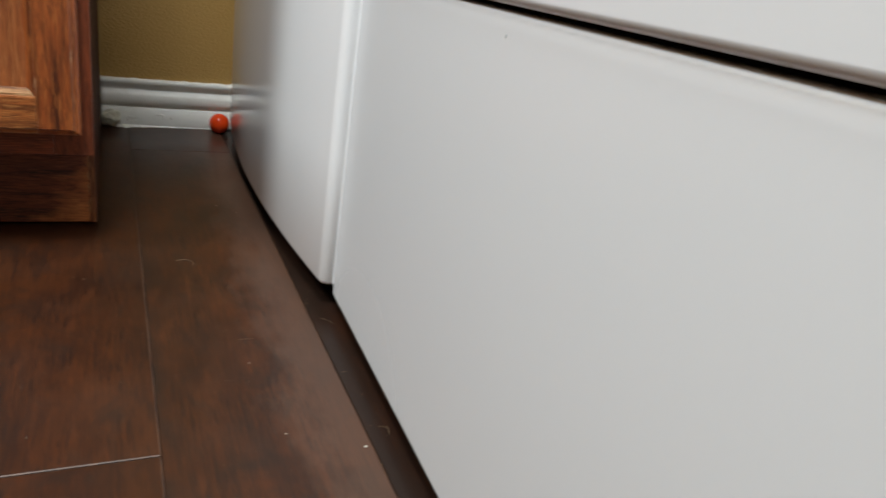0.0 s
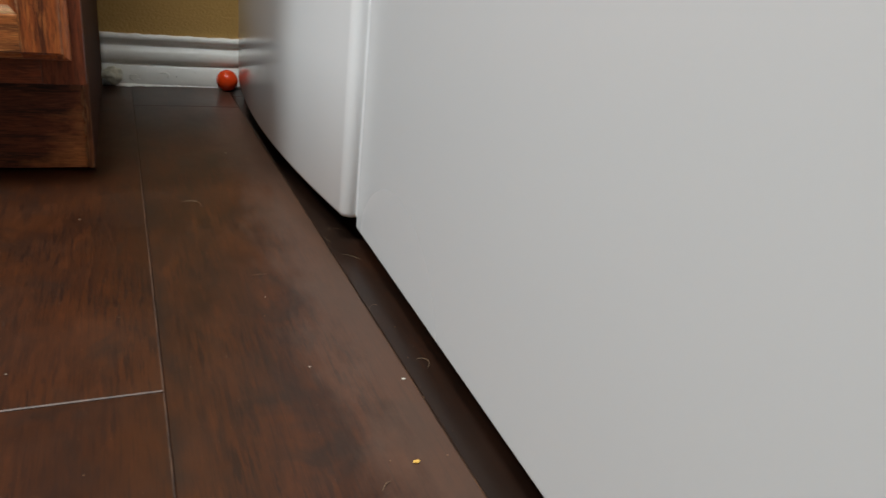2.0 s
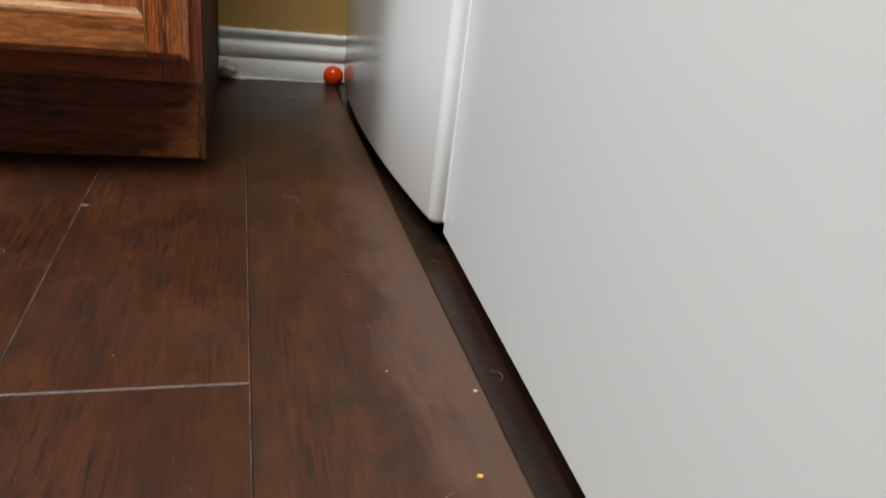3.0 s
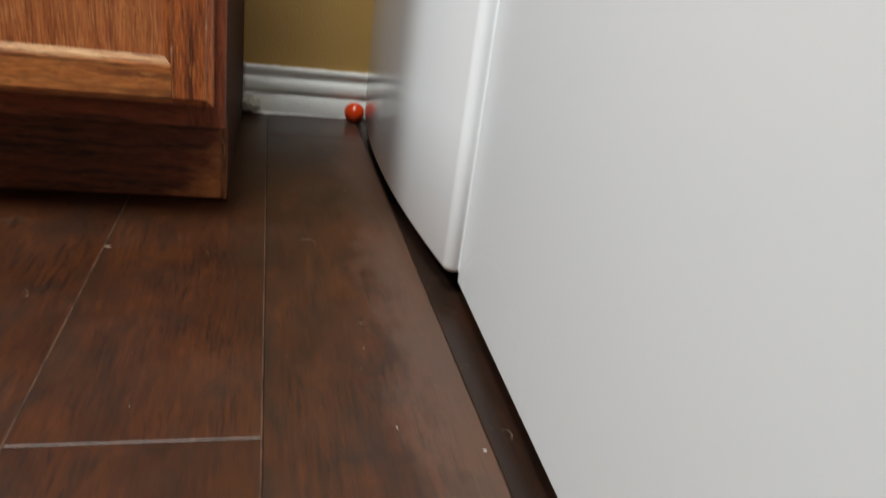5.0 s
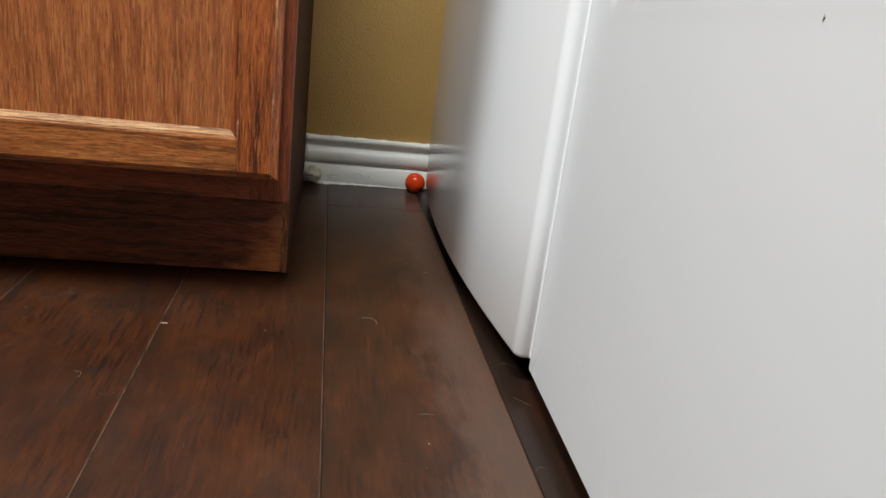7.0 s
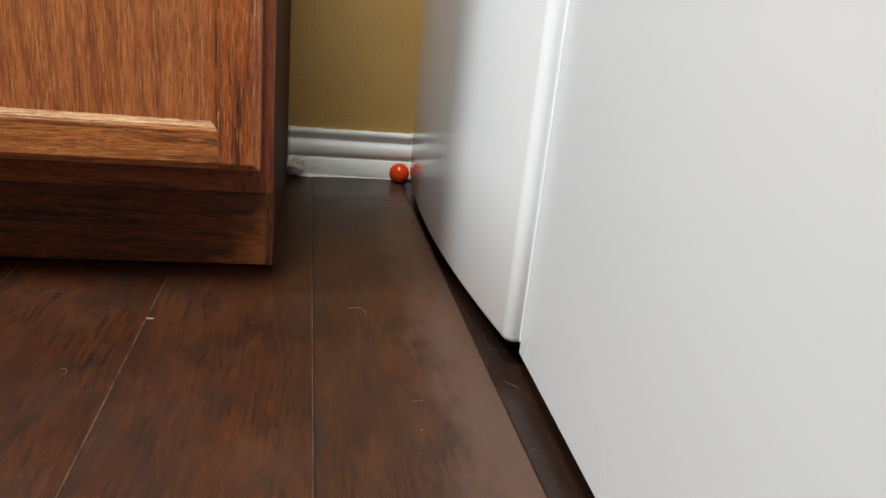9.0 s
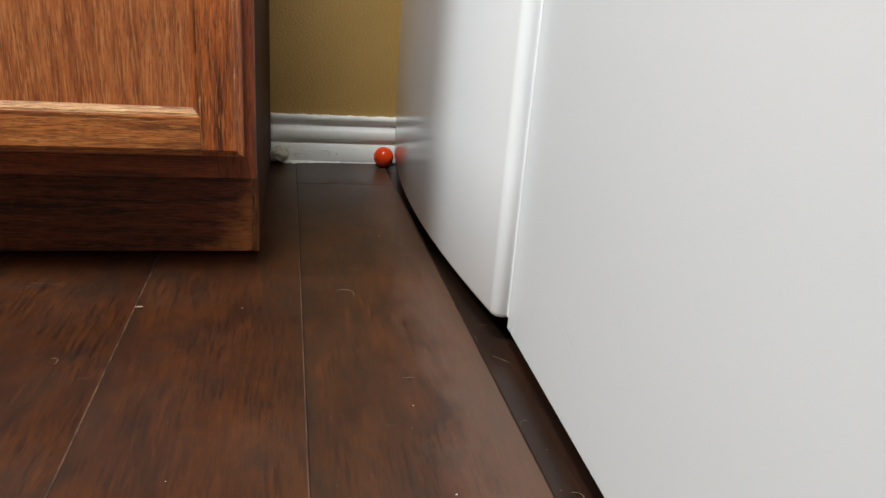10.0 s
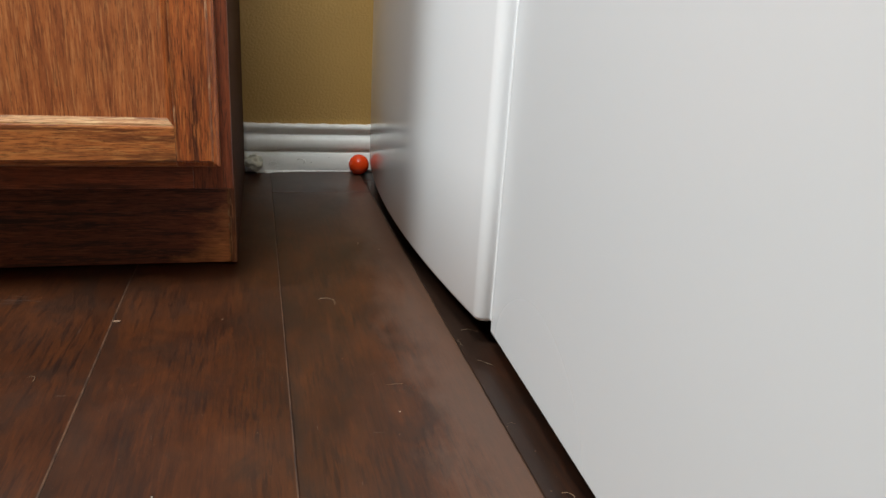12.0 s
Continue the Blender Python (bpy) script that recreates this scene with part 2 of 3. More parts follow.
def olive_wall():
    m, nt, b = shader("olive_wall_paint", 0.42)
    v = coords(nt)
    big = noise_tex(nt, v, 5, 4)
    nt.links.new(ramp(nt, big, (0.3, (0.415, 0.243, 0.072)), (0.7, (0.465, 0.278, 0.087))), b.inputs["Base Color"])
    peel = noise_tex(nt, v, 230, 2.5, 0.5, 0.0)
    bump(nt, b, peel, 0.8, 0.0021)
    return m


OLIVE = olive_wall()


def white_paint(name, rough, tint=(0.79, 0.765, 0.71), dirt=0.45, relief=0.3):
    m, nt, b = shader(name, rough)
    v = coords(nt)
    f = noise_tex(nt, v, 14, 6, 0.65)
    g = noise_tex(nt, v, 160, 4, 0.6)
    c = mix(nt, spread(nt, ramp(nt, f, (0.50, 0), (0.8, 1)), 0, dirt), tint, tuple(t * k for t, k in zip(tint, (0.62, 0.56, 0.46))))
    c = mix(nt, spread(nt, ramp(nt, g, (0.66, 0), (0.78, 1)), 0, dirt), c, (0.30, 0.26, 0.20))
    nt.links.new(c, b.inputs["Base Color"])
    bump(nt, b, noise_tex(nt, v, 60, 4), relief, 0.0012)
    return m


TRIM_PAINT = white_paint("white_trim_paint", 0.35)
FLAKE_PAINT = white_paint("flaking_white_paint", 0.5, dirt=0.1)
CEILING_PAINT = white_paint("white_ceiling_paint", 0.8, dirt=0.1)


def enamel(name, tint, rough):
    """Baked white enamel, plain, with faintly dulled patches."""
    m, nt, b = shader(name, rough)
    b.inputs["Base Color"].default_value = (*tint, 1)
    nt.links.new(spread(nt, noise_tex(nt, coords(nt), 2.5, 1, 0.5), rough - 0.015, rough + 0.015), b.inputs["Roughness"])
    return m


ENAMEL_DRYER = enamel("white_dryer_enamel", (0.735, 0.745, 0.755), 0.27)
ENAMEL_WASHER = enamel("white_washer_enamel", (0.89, 0.89, 0.895), 0.16)


def plain(name, colour, rough, scale=60):
    m, nt, b = shader(name, rough)
    f = noise_tex(nt, coords(nt), scale, 5)
    nt.links.new(ramp(nt, f, (0.3, tuple(c * 0.75 for c in colour)), (0.7, tuple(c * 1.2 for c in colour))), b.inputs["Base Color"])
    return m


# Near-black for the floor slab and for shade in the machines' gaps.
FLAT_BLACK = plain("flat_black", (0.004, 0.004, 0.004), 0.85)
FLAT_BLACK.node_tree.nodes["Principled BSDF"].inputs["Specular IOR Level"].default_value = 0.05
RUBBER = plain("black_rubber", (0.02, 0.02, 0.02), 0.8)
BALL_ORANGE = plain("orange_resin", (0.82, 0.062, 0.009), 0.22, 8)
BALL_WHITE = plain("ivory_resin", (0.75, 0.70, 0.58), 0.2, 30)
INK = plain("black_ink", (0.01, 0.01, 0.01), 0.4)
LINT = plain("grey_lint", (0.60, 0.56, 0.44), 0.95, 120)
HAIR = plain("pale_hair", (0.27, 0.18, 0.105), 0.6, 200)
CRUMB = plain("pale_crumb", (0.48, 0.44, 0.37), 0.8, 300)
CRUMB_TAN = plain("tan_crumb", (0.16, 0.088, 0.048), 0.8, 300)
CRUMB_YELLOW = plain("yellow_crumb", (0.75, 0.42, 0.08), 0.7, 300)
SCRATCH = plain("grey_scuff", (0.30, 0.30, 0.29), 0.7, 300)
METAL_WHITE = plain("white_lamp_metal", (0.75, 0.75, 0.73), 0.4)
GLOW, _nt, _b = shader("lamp_glass", 0.3)
_b.inputs["Base Color"].default_value = (0.9, 0.9, 0.88, 1)
_b.inputs["Emission Color"].default_value = (1.0, 0.95, 0.88, 1)
_b.inputs["Emission Strength"].default_value = 6.0


# ---- mesh helpers ----
def thing(name, x=0.0, y=0.0, z=0.0, **tags):
    ob = new(name)
    ob.empty_display_size = 0.05
    ob.location = (x, y, z)
    return tagged(ob, **tags)


def part(name, bm, material, parent=None, label="", smooth=False):
    """Links a bmesh, given in world metres, as one mesh under a thing or a part."""
    bmesh.ops.recalc_face_normals(bm, faces=bm.faces)
    me = bpy.data.meshes.new(name)
    origin = Vector((0, 0, 0))
    p = parent
    while p is not None:
        origin += p.location
        p = p.parent
    bmesh.ops.translate(bm, vec=-origin, verts=bm.verts)
    bm.to_mesh(me)
    bm.free()
    for mat in material if isinstance(material, (list, tuple)) else [material]:
        me.materials.append(mat)
    if smooth:
        me.polygons.foreach_set("use_smooth", [True] * len(me.polygons))
    ob = new(name, me)
    ob.parent = parent
    if smooth == "weighted":
        ob.modifiers.new("even_normals", "WEIGHTED_NORMAL").keep_sharp = True
    if label:
        ob["label"] = label
    return ob


def box(x0, x1, y0, y1, z0, z1, bevel=0.0, segments=2):
    bm = bmesh.new()
    bmesh.ops.create_cube(bm, size=1)
    for v in bm.verts:
        v.co = ((x0 + x1) / 2 + v.co.x * (x1 - x0), (y0 + y1) / 2 + v.co.y * (y1 - y0), (z0 + z1) / 2 + v.co.z * (z1 - z0))
    if bevel:
        bmesh.ops.bevel(bm, geom=bm.edges[:], offset=bevel, segments=segments, profile=0.5, affect="EDGES")
    return bm


def tube(bm, points, radius, sides=6):
    """A thin round strand through the points."""
    rings = []
    for i, p in enumerate(points):
        p = Vector(p)
        d = (Vector(points[min(i + 1, len(points) - 1)]) - Vector(points[max(i - 1, 0)])).normalized()
        a = d.orthogonal().normalized()
        b = d.cross(a)
        r = radius * (0.35 if i in (0, len(points) - 1) else 1.0)
        rings.append([bm.verts.new(p + a * r * math.cos(k * math.tau / sides) + b * r * math.sin(k * math.tau / sides)) for k in range(sides)])
    for r0, r1 in zip(rings, rings[1:]):
        for k in range(sides):
            bm.faces.new((r0[k], r0[(k + 1) % sides], r1[(k + 1) % sides], r1[k]))
    bm.faces.new(rings[0][::-1])
    bm.faces.new(rings[-1])
    return bm


def prism(loop_a, loop_b):
    """A solid between two loops of the same number of points."""
    bm = bmesh.new()
    a = [bm.verts.new(p) for p in loop_a]
    b = [bm.verts.new(p) for p in loop_b]
    n = len(a)
    for i in range(n):
        bm.faces.new((a[i], a[(i + 1) % n], b[(i + 1) % n], b[i]))
    bm.faces.new(a[::-1])
    bm.faces.new(b)
    return bm


def lump(radius, seed, rough=0.35, squash=0.6, detail=2, freq=2.0):
    bm = bmesh.new()
    bmesh.ops.create_icosphere(bm, subdivisions=detail, radius=1)
    for v in bm.verts:
        k = 1 + rough * noise.noise(v.co * freq + Vector((seed * 3.1, seed * 1.7, 0)))
        v.co = v.co * k * radius
        v.co.z *= squash
    low = min(v.co.z for v in bm.verts)
    for v in bm.verts:
        v.co.z -= low
    return bm


# ---- room shell ----
XL, XR, YB, H = -3.4, 0.76, -4.6, 2.45


def shell(name, dims, mat, label, category):
    ob = part(name, box(*dims), mat)
    return tagged(ob, label, category, kind="structure")


shell("wall_north", (XL - 0.1, XR + 0.1, 0.0, 0.11, -0.02, H), OLIVE, "olive-mustard wall with orange-peel texture", "wall")
shell("wall_east", (XR, XR + 0.1, YB, -0.001, -0.02, H), OLIVE, "olive-mustard wall behind the laundry machines", "wall")
shell("wall_west", (XL - 0.1, XL, YB, -0.001, -0.02, H), OLIVE, "olive-mustard painted side wall", "wall")
shell("wall_south", (XL - 0.1, XR + 0.1, YB - 0.1, YB - 0.001, -0.02, H), OLIVE, "olive-mustard painted wall", "wall")
shell("ceiling", (XL - 0.1, XR + 0.1, YB - 0.1, 0.11, H + 0.002, H + 0.1), CEILING_PAINT, "plain white painted ceiling", "ceiling")
floor = shell("floor", (XL, XR, YB, 0.0, -0.06, -0.012), FLAT_BLACK, "dark reddish-brown wood laminate plank floor", "floor")


# baseboard: section in (distance from the wall, height)
SECTION = ((0.0, 0.0), (0.0125, 0.0), (0.0128, 0.006), (0.0126, 0.0345), (0.0100, 0.0362), (0.0058, 0.0372), (0.0060, 0.0392), (0.0118, 0.0416),
           (0.0142, 0.047), (0.0146, 0.053), (0.0136, 0.0590), (0.0108, 0.0640), (0.0045, 0.0672), (0.0030, 0.0700), (0.0040, 0.0748),
           (0.0098, 0.0790), (0.0108, 0.0825), (0.0102, 0.0870), (0.0075, 0.0888), (0.0, 0.0890))


def baseboard(name, x0, x1, label):
    bm = bmesh.new()
    steps = max(2, int((x1 - x0) / 0.006))
    rows = []
    for i in range(steps + 1):
        x = x0 + (x1 - x0) * i / steps
        row = []
        for k, (d, z) in enumerate(SECTION):
            jitter = 0.0
            if k >= len(SECTION) - 3:
                jitter = 0.0018 * noise.noise(Vector((x * 70, k, 3))) + 0.0020 * noise.noise(Vector((x * 330, k, 9)))
            wob = 0.0003 * noise.noise(Vector((x * 60, k * 0.7, 1)))
            row.append(bm.verts.new((x, -d - wob if d else 0.0, max(0.0, z + jitter))))
        rows.append(row)
    for r0, r1 in zip(rows, rows[1:]):
        for k in range(len(SECTION) - 1):
            bm.faces.new((r0[k], r0[k + 1], r1[k + 1], r1[k]))
    bm.faces.new(rows[0])
    bm.faces.new(rows[-1][::-1])
    ob = part(name, bm, TRIM_PAINT, smooth=True)
    return tagged(ob, label, "baseboard", kind="structure")


base = baseboard("baseboard", -0.2362, 0.74, "white moulded baseboard with chipped, dusty paint")


def curl(parent, cx, cz, r, a0, a1, thick, y=-0.0128, squash=0.7):
    """A lifted curl of paint on the face of the baseboard."""
    pts = []
    for i in range(9):
        a = math.radians(a0 + (a1 - a0) * i / 8)
        pts.append((cx + r * math.cos(a), y - 0.0004 * math.sin(i / 8 * math.pi), cz + r * squash * math.sin(a)))
    part("paint_curl", tube(bmesh.new(), pts, thick), FLAKE_PAINT, parent, "lifted curl of white paint", smooth=True)


curl(base, -0.134, 0.020, 0.0075, 150, -60, 0.0010)
curl(base, -0.185, 0.015, 0.0070, 20, 300, 0.0009)
curl(base, -0.179, 0.009, 0.0050, 200, 20, 0.0009)
for cx, cz, r in ((-0.114, 0.018, 0.0011), (-0.186, 0.0505, 0.0012), (-0.082, 0.027, 0.0008)):
    bm = lump(r, cx * 50, 0.3, 0.6, 1)
    bmesh.ops.rotate(bm, matrix=Euler((math.pi / 2, 0, 0)).to_matrix(), verts=bm.verts)
    bmesh.ops.translate(bm, vec=(cx, -0.0125, cz), verts=bm.verts)
    part("chip", bm, CRUMB_TAN, base, "dark chip in the paint")
# dried paint run-out along the foot of the board
bm = bmesh.new()
rng = random.Random(4)
edge_a, edge_b = [], []
for i in range(60):
    x = -0.215 + 0.0032 * i
    reach = (0.003 + 0.012 * max(0.0, 1 - i / 22)) * (0.55 + 0.9 * rng.random()) * (1 if i < 34 else 0.4)
    edge_a.append(bm.verts.new((x, -0.0120, 0.0038)))
    edge_b.append(bm.verts.new((x, -0.0126 - reach, 0.0006)))
for i in range(59):
    bm.faces.new((edge_a[i], edge_a[i + 1], edge_b[i + 1], edge_b[i]))
part("paint_run", bm, FLAKE_PAINT, base, "ragged dried paint along the floor")


# ---- base cabinet ----
CX0, CX1 = -1.06, -0.2385
cab = thing("base_cabinet", -0.65, -0.3, 0, label="reddish oak base cabinet with scuffed toe board, against the wall", category="cabinet")
FACE, TOE_Z, TOP = -0.581, 0.1155, 0.875


def side_panel(x0, x1):
    pts = [(-0.4985, 0.0), (-0.002, 0.0), (-0.002, TOP), (FACE + 0.019, TOP), (FACE + 0.019, TOE_Z - 0.002), (-0.4985, TOE_Z - 0.002)]
    skew = 0.0034 if x1 > -0.5 else 0.0
    return prism([(x0, y, z) for y, z in pts], [(x1 + skew * (y + 0.56) / 0.56, y, z) for y, z in pts])


part("side_panel", side_panel(CX1 - 0.016, CX1 - 0.0015), OAK_SIDE, cab, "dull brown end panel, darkened for its shade")
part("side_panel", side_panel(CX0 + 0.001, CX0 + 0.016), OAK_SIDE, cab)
part("toe_board", box(CX0 + 0.018, CX1 - 0.0082, -0.5045, -0.489, 0.003, TOE_Z - 0.001, 0.0012), OAK_TOE, cab, "dark scuffed toe board, worn pale at its corner")
part("edge_strip", box(CX1 - 0.0076, CX1 - 0.0012, -0.5062, -0.4990, 0.003, TOE_Z - 0.002, 0.0010), OAK_EDGE, cab, "split strip of end grain")
for k, (z, h) in enumerate(((0.084, 0.016), (0.066, 0.010), (0.048, 0.012), (0.030, 0.008), (0.018, 0.010), (0.008, 0.005))):
    bm = lump(0.0022, 20 + k, 0.5, 1.0, 1)
    for v in bm.verts:
        v.co = (v.co.x * 1.1 + CX1 - 0.0079, v.co.y * 0.35 - 0.5046, (v.co.z - 0.002) * h / 0.0032 + z)
    part("chip", bm, WORN, cab, "pale chipped wood")

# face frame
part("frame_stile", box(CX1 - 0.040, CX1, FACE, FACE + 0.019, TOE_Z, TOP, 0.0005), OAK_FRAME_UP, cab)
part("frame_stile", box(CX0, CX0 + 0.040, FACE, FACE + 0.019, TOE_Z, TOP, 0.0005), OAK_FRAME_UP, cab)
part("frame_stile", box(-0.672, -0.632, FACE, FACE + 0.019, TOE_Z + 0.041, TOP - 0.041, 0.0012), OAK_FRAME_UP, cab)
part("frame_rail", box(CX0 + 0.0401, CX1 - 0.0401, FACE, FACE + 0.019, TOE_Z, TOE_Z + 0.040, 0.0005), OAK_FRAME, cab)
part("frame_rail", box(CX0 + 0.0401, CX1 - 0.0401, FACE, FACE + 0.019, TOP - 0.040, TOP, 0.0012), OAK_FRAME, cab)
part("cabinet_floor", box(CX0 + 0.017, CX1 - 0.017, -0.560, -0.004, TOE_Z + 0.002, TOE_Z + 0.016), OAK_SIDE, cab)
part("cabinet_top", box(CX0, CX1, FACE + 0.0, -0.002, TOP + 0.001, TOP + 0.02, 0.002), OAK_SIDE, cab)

# door members: section in (distance across from the outer edge, depth from the front)
FRONT = -0.6005
W_FLAT, W_IN = 0.0425, 0.0500
MEMBER = ((0.0, 0.0185), (0.0, 0.0080), (0.0008, 0.0058), (0.0030, 0.0038), (0.0060, 0.0031), (0.0066, 0.0010), (0.0082, 0.0), (W_FLAT - 0.0018, 0.0),
          (W_FLAT, 0.0004), (W_FLAT + 0.0006, 0.0022), (W_FLAT + 0.0025, 0.0026), (W_FLAT + 0.0060, 0.0078), (W_IN, 0.0095), (W_IN, 0.0185))


def cabinet_door(x0, x1, z0, z1, label=""):
    door = part("door", box(x0 + W_IN - 0.004, x1 - W_IN + 0.004, FRONT + 0.0105, FRONT + 0.0165, z0 + W_IN - 0.004, z1 - W_IN + 0.004), OAK_PANEL, cab, label)

    outer = [d for d, _y in MEMBER if d < 0.011]
    inner = [d for d, _y in MEMBER if d >= W_FLAT]
    offsets = sorted(set(outer + inner))

    def depth(d):
        """Depth of the routed outer edge at the distance d in from it."""
        pts = [p for p in MEMBER[1:7]]
        for (d0, y0), (d1, y1) in zip(pts, pts[1:]):
            if d0 <= d <= d1:
                return y0 + (y1 - y0) * (d - d0) / max(1e-6, d1 - d0)
        return 0.0

    def stile(xo, sx):
        """An upright: routed over at head and foot, its inner moulding mitred to the rails."""
        rows = [(s, z0 + s) for s in offsets] + [(s, z1 - s) for s in reversed(offsets)]
        bm = bmesh.new()
        loops = []
        for s, z in rows:
            loop = []
            for d, y in MEMBER:
                dd = min(d, max(W_FLAT, s))
                yy = max(y, depth(s)) if y < 0.018 else y
                loop.append(bm.verts.new((xo + sx * dd, FRONT + yy, z)))
            loops.append(loop)
        n = len(MEMBER)
        for a, b in zip(loops, loops[1:]):
            for i in range(n):
                f = bm.faces.new((a[i], a[(i + 1) % n], b[(i + 1) % n], b[i]))
                f.material_index = 1 if i in (4, 5, 7, 8) else 0
        bm.faces.new(loops[0])
        bm.faces.new(loops[-1][::-1])
        return bm

    for xo, sx in ((x0, 1), (x1, -1)):
        part("stile", stile(xo, sx), (OAK_STILE, OAK_ARRIS), door)
    for zo, sz in ((z0, 1), (z1, -1)):
        a = [(x0 + W_FLAT + 0.0003 + max(0.0, d - W_FLAT), FRONT + y, zo + sz * d) for d, y in MEMBER]
        b = [(x1 - W_FLAT - 0.0003 - max(0.0, d - W_FLAT), FRONT + y, zo + sz * d) for d, y in MEMBER]
        bm = prism(a, b)
        bm.normal_update()
        bmesh.ops.triangulate(bm, faces=[f for f in bm.faces if len(f.verts) > 4])
        bm.faces.ensure_lookup_table()
        for f in bm.faces:
            across = [abs(v.co.z - zo) for v in f.verts]
            if min(across) > W_FLAT + 0.0003 and len(f.verts) == 4 and abs(f.normal.x) < 0.5:
                f.material_index = 1
        part("rail", bm, (OAK_RAIL, OAK_LIP), door)
    return door


cabinet_door(-0.646, -0.2500, 0.1420, 0.850, "recessed oak panel door")
cabinet_door(-1.047, -0.658, 0.1420, 0.850)


# ---- washing machine with a bowed front ----
washer = thing("washing_machine", 0.3, -0.40, 0, label="white enamelled washing machine with a bowed glossy front", category="washing machine")


def bow_line():
    """Outline of the front in plan, from its near return round to the far one."""
    pts = [(0.034, -0.7610), (0.015, -0.7610), (-0.0005, -0.7610)]
    for i in range(1, 9):
        a = math.radians(90 * i / 9)
        pts.append((-0.0005 - 0.012 * math.sin(a), -0.749 - 0.012 * math.cos(a)))
    for i in range(41):
        y = -0.749 + 0.688 * i / 40
        u = (y + 0.405) / 0.344
        pts.append((-0.0125 - 0.0210 * (1 - u * u), y))
    for i in range(8, 0, -1):
        a = math.radians(90 * i / 9)
        pts.append((-0.0005 - 0.012 * math.sin(a), -0.061 + 0.012 * math.cos(a)))
    pts += [(-0.0005, -0.0490), (0.015, -0.0490), (0.034, -0.0490)]
    return pts


def bowed_panel(z0, z1):
    line = bow_line()
    normals = []
    for i in range(len(line)):
        a, b = Vector(line[max(i - 1, 0)]), Vector(line[min(i + 1, len(line) - 1)])
        d = (b - a).normalized()
        normals.append(Vector((-d.y, d.x)))
    bm = bmesh.new()
    levels = [(z0 + 0.004, 0.016), (z0, 0.014), (z0, 0.005), (z0 + 0.0006, 0.0028), (z0 + 0.0022, 0.0010), (z0 + 0.005, 0.0)]
    levels += [(z0 + 0.005 + (z1 - z0 - 0.01) * k / 6, 0.0) for k in range(1, 7)] + [(z1, 0.005), (z1, 0.016)]
    rows = []
    for z, inset in levels:
        rows.append([bm.verts.new((p[0] - n.x * inset, p[1] - n.y * inset, z)) for p, n in zip(line, normals)])
    for r0, r1 in zip(rows, rows[1:]):
        for i in range(len(line) - 1):
            bm.faces.new((r0[i], r0[i + 1], r1[i + 1], r1[i]))
    return bm


part("front_panel", bowed_panel(0.0262, 0.90), ENAMEL_WASHER, washer, "glossy white bowed front", smooth=True)
part("edge_bead", box(0.0020, 0.0105, -0.7638, -0.7606, 0.0285, 0.895, 0.0012, 3), ENAMEL_WASHER, washer, "thin folded edge of the front sheet")
part("body", box(0.036, 0.68, -0.7560, -0.0540, 0.034, 0.90, 0.006), ENAMEL_WASHER, washer)
# Black block set under the body in place of the shade there.
part("base_pan", box(0.012, 0.67, -0.745, -0.065, 0.016, 0.0325, 0.002), FLAT_BLACK, washer, "black block for the shade under the body")
part("top", box(-0.030, 0.68, -0.759, -0.051, 0.902, 0.935, 0.010, 3), ENAMEL_WASHER, washer)


def foot(x, y, top, parent):
    bm = bmesh.new()
    bmesh.ops.create_cone(bm, cap_ends=True, segments=20, radius1=0.019, radius2=0.014, depth=top, matrix=Matrix.Translation((x, y, top / 2)))
    part("foot", bm, RUBBER, parent)


for fx in (0.06, 0.62):
    for fy in (-0.70, -0.09):
        foot(fx, fy, 0.017, washer)


washer.location.x += 0.0015


# ---- clothes dryer ----
dryer = thing("clothes_dryer", 0.33, -1.10, 0, label="white enamelled clothes dryer with a plain flat front", category="dryer")
DY0, DY1 = -1.4550, -0.7650


def sag(y, z):
    """The door and its opening drop a little towards the washing machine."""
    return 0.020 * (-0.82 - y) * max(0.0, (0.868 - z) / 0.506)


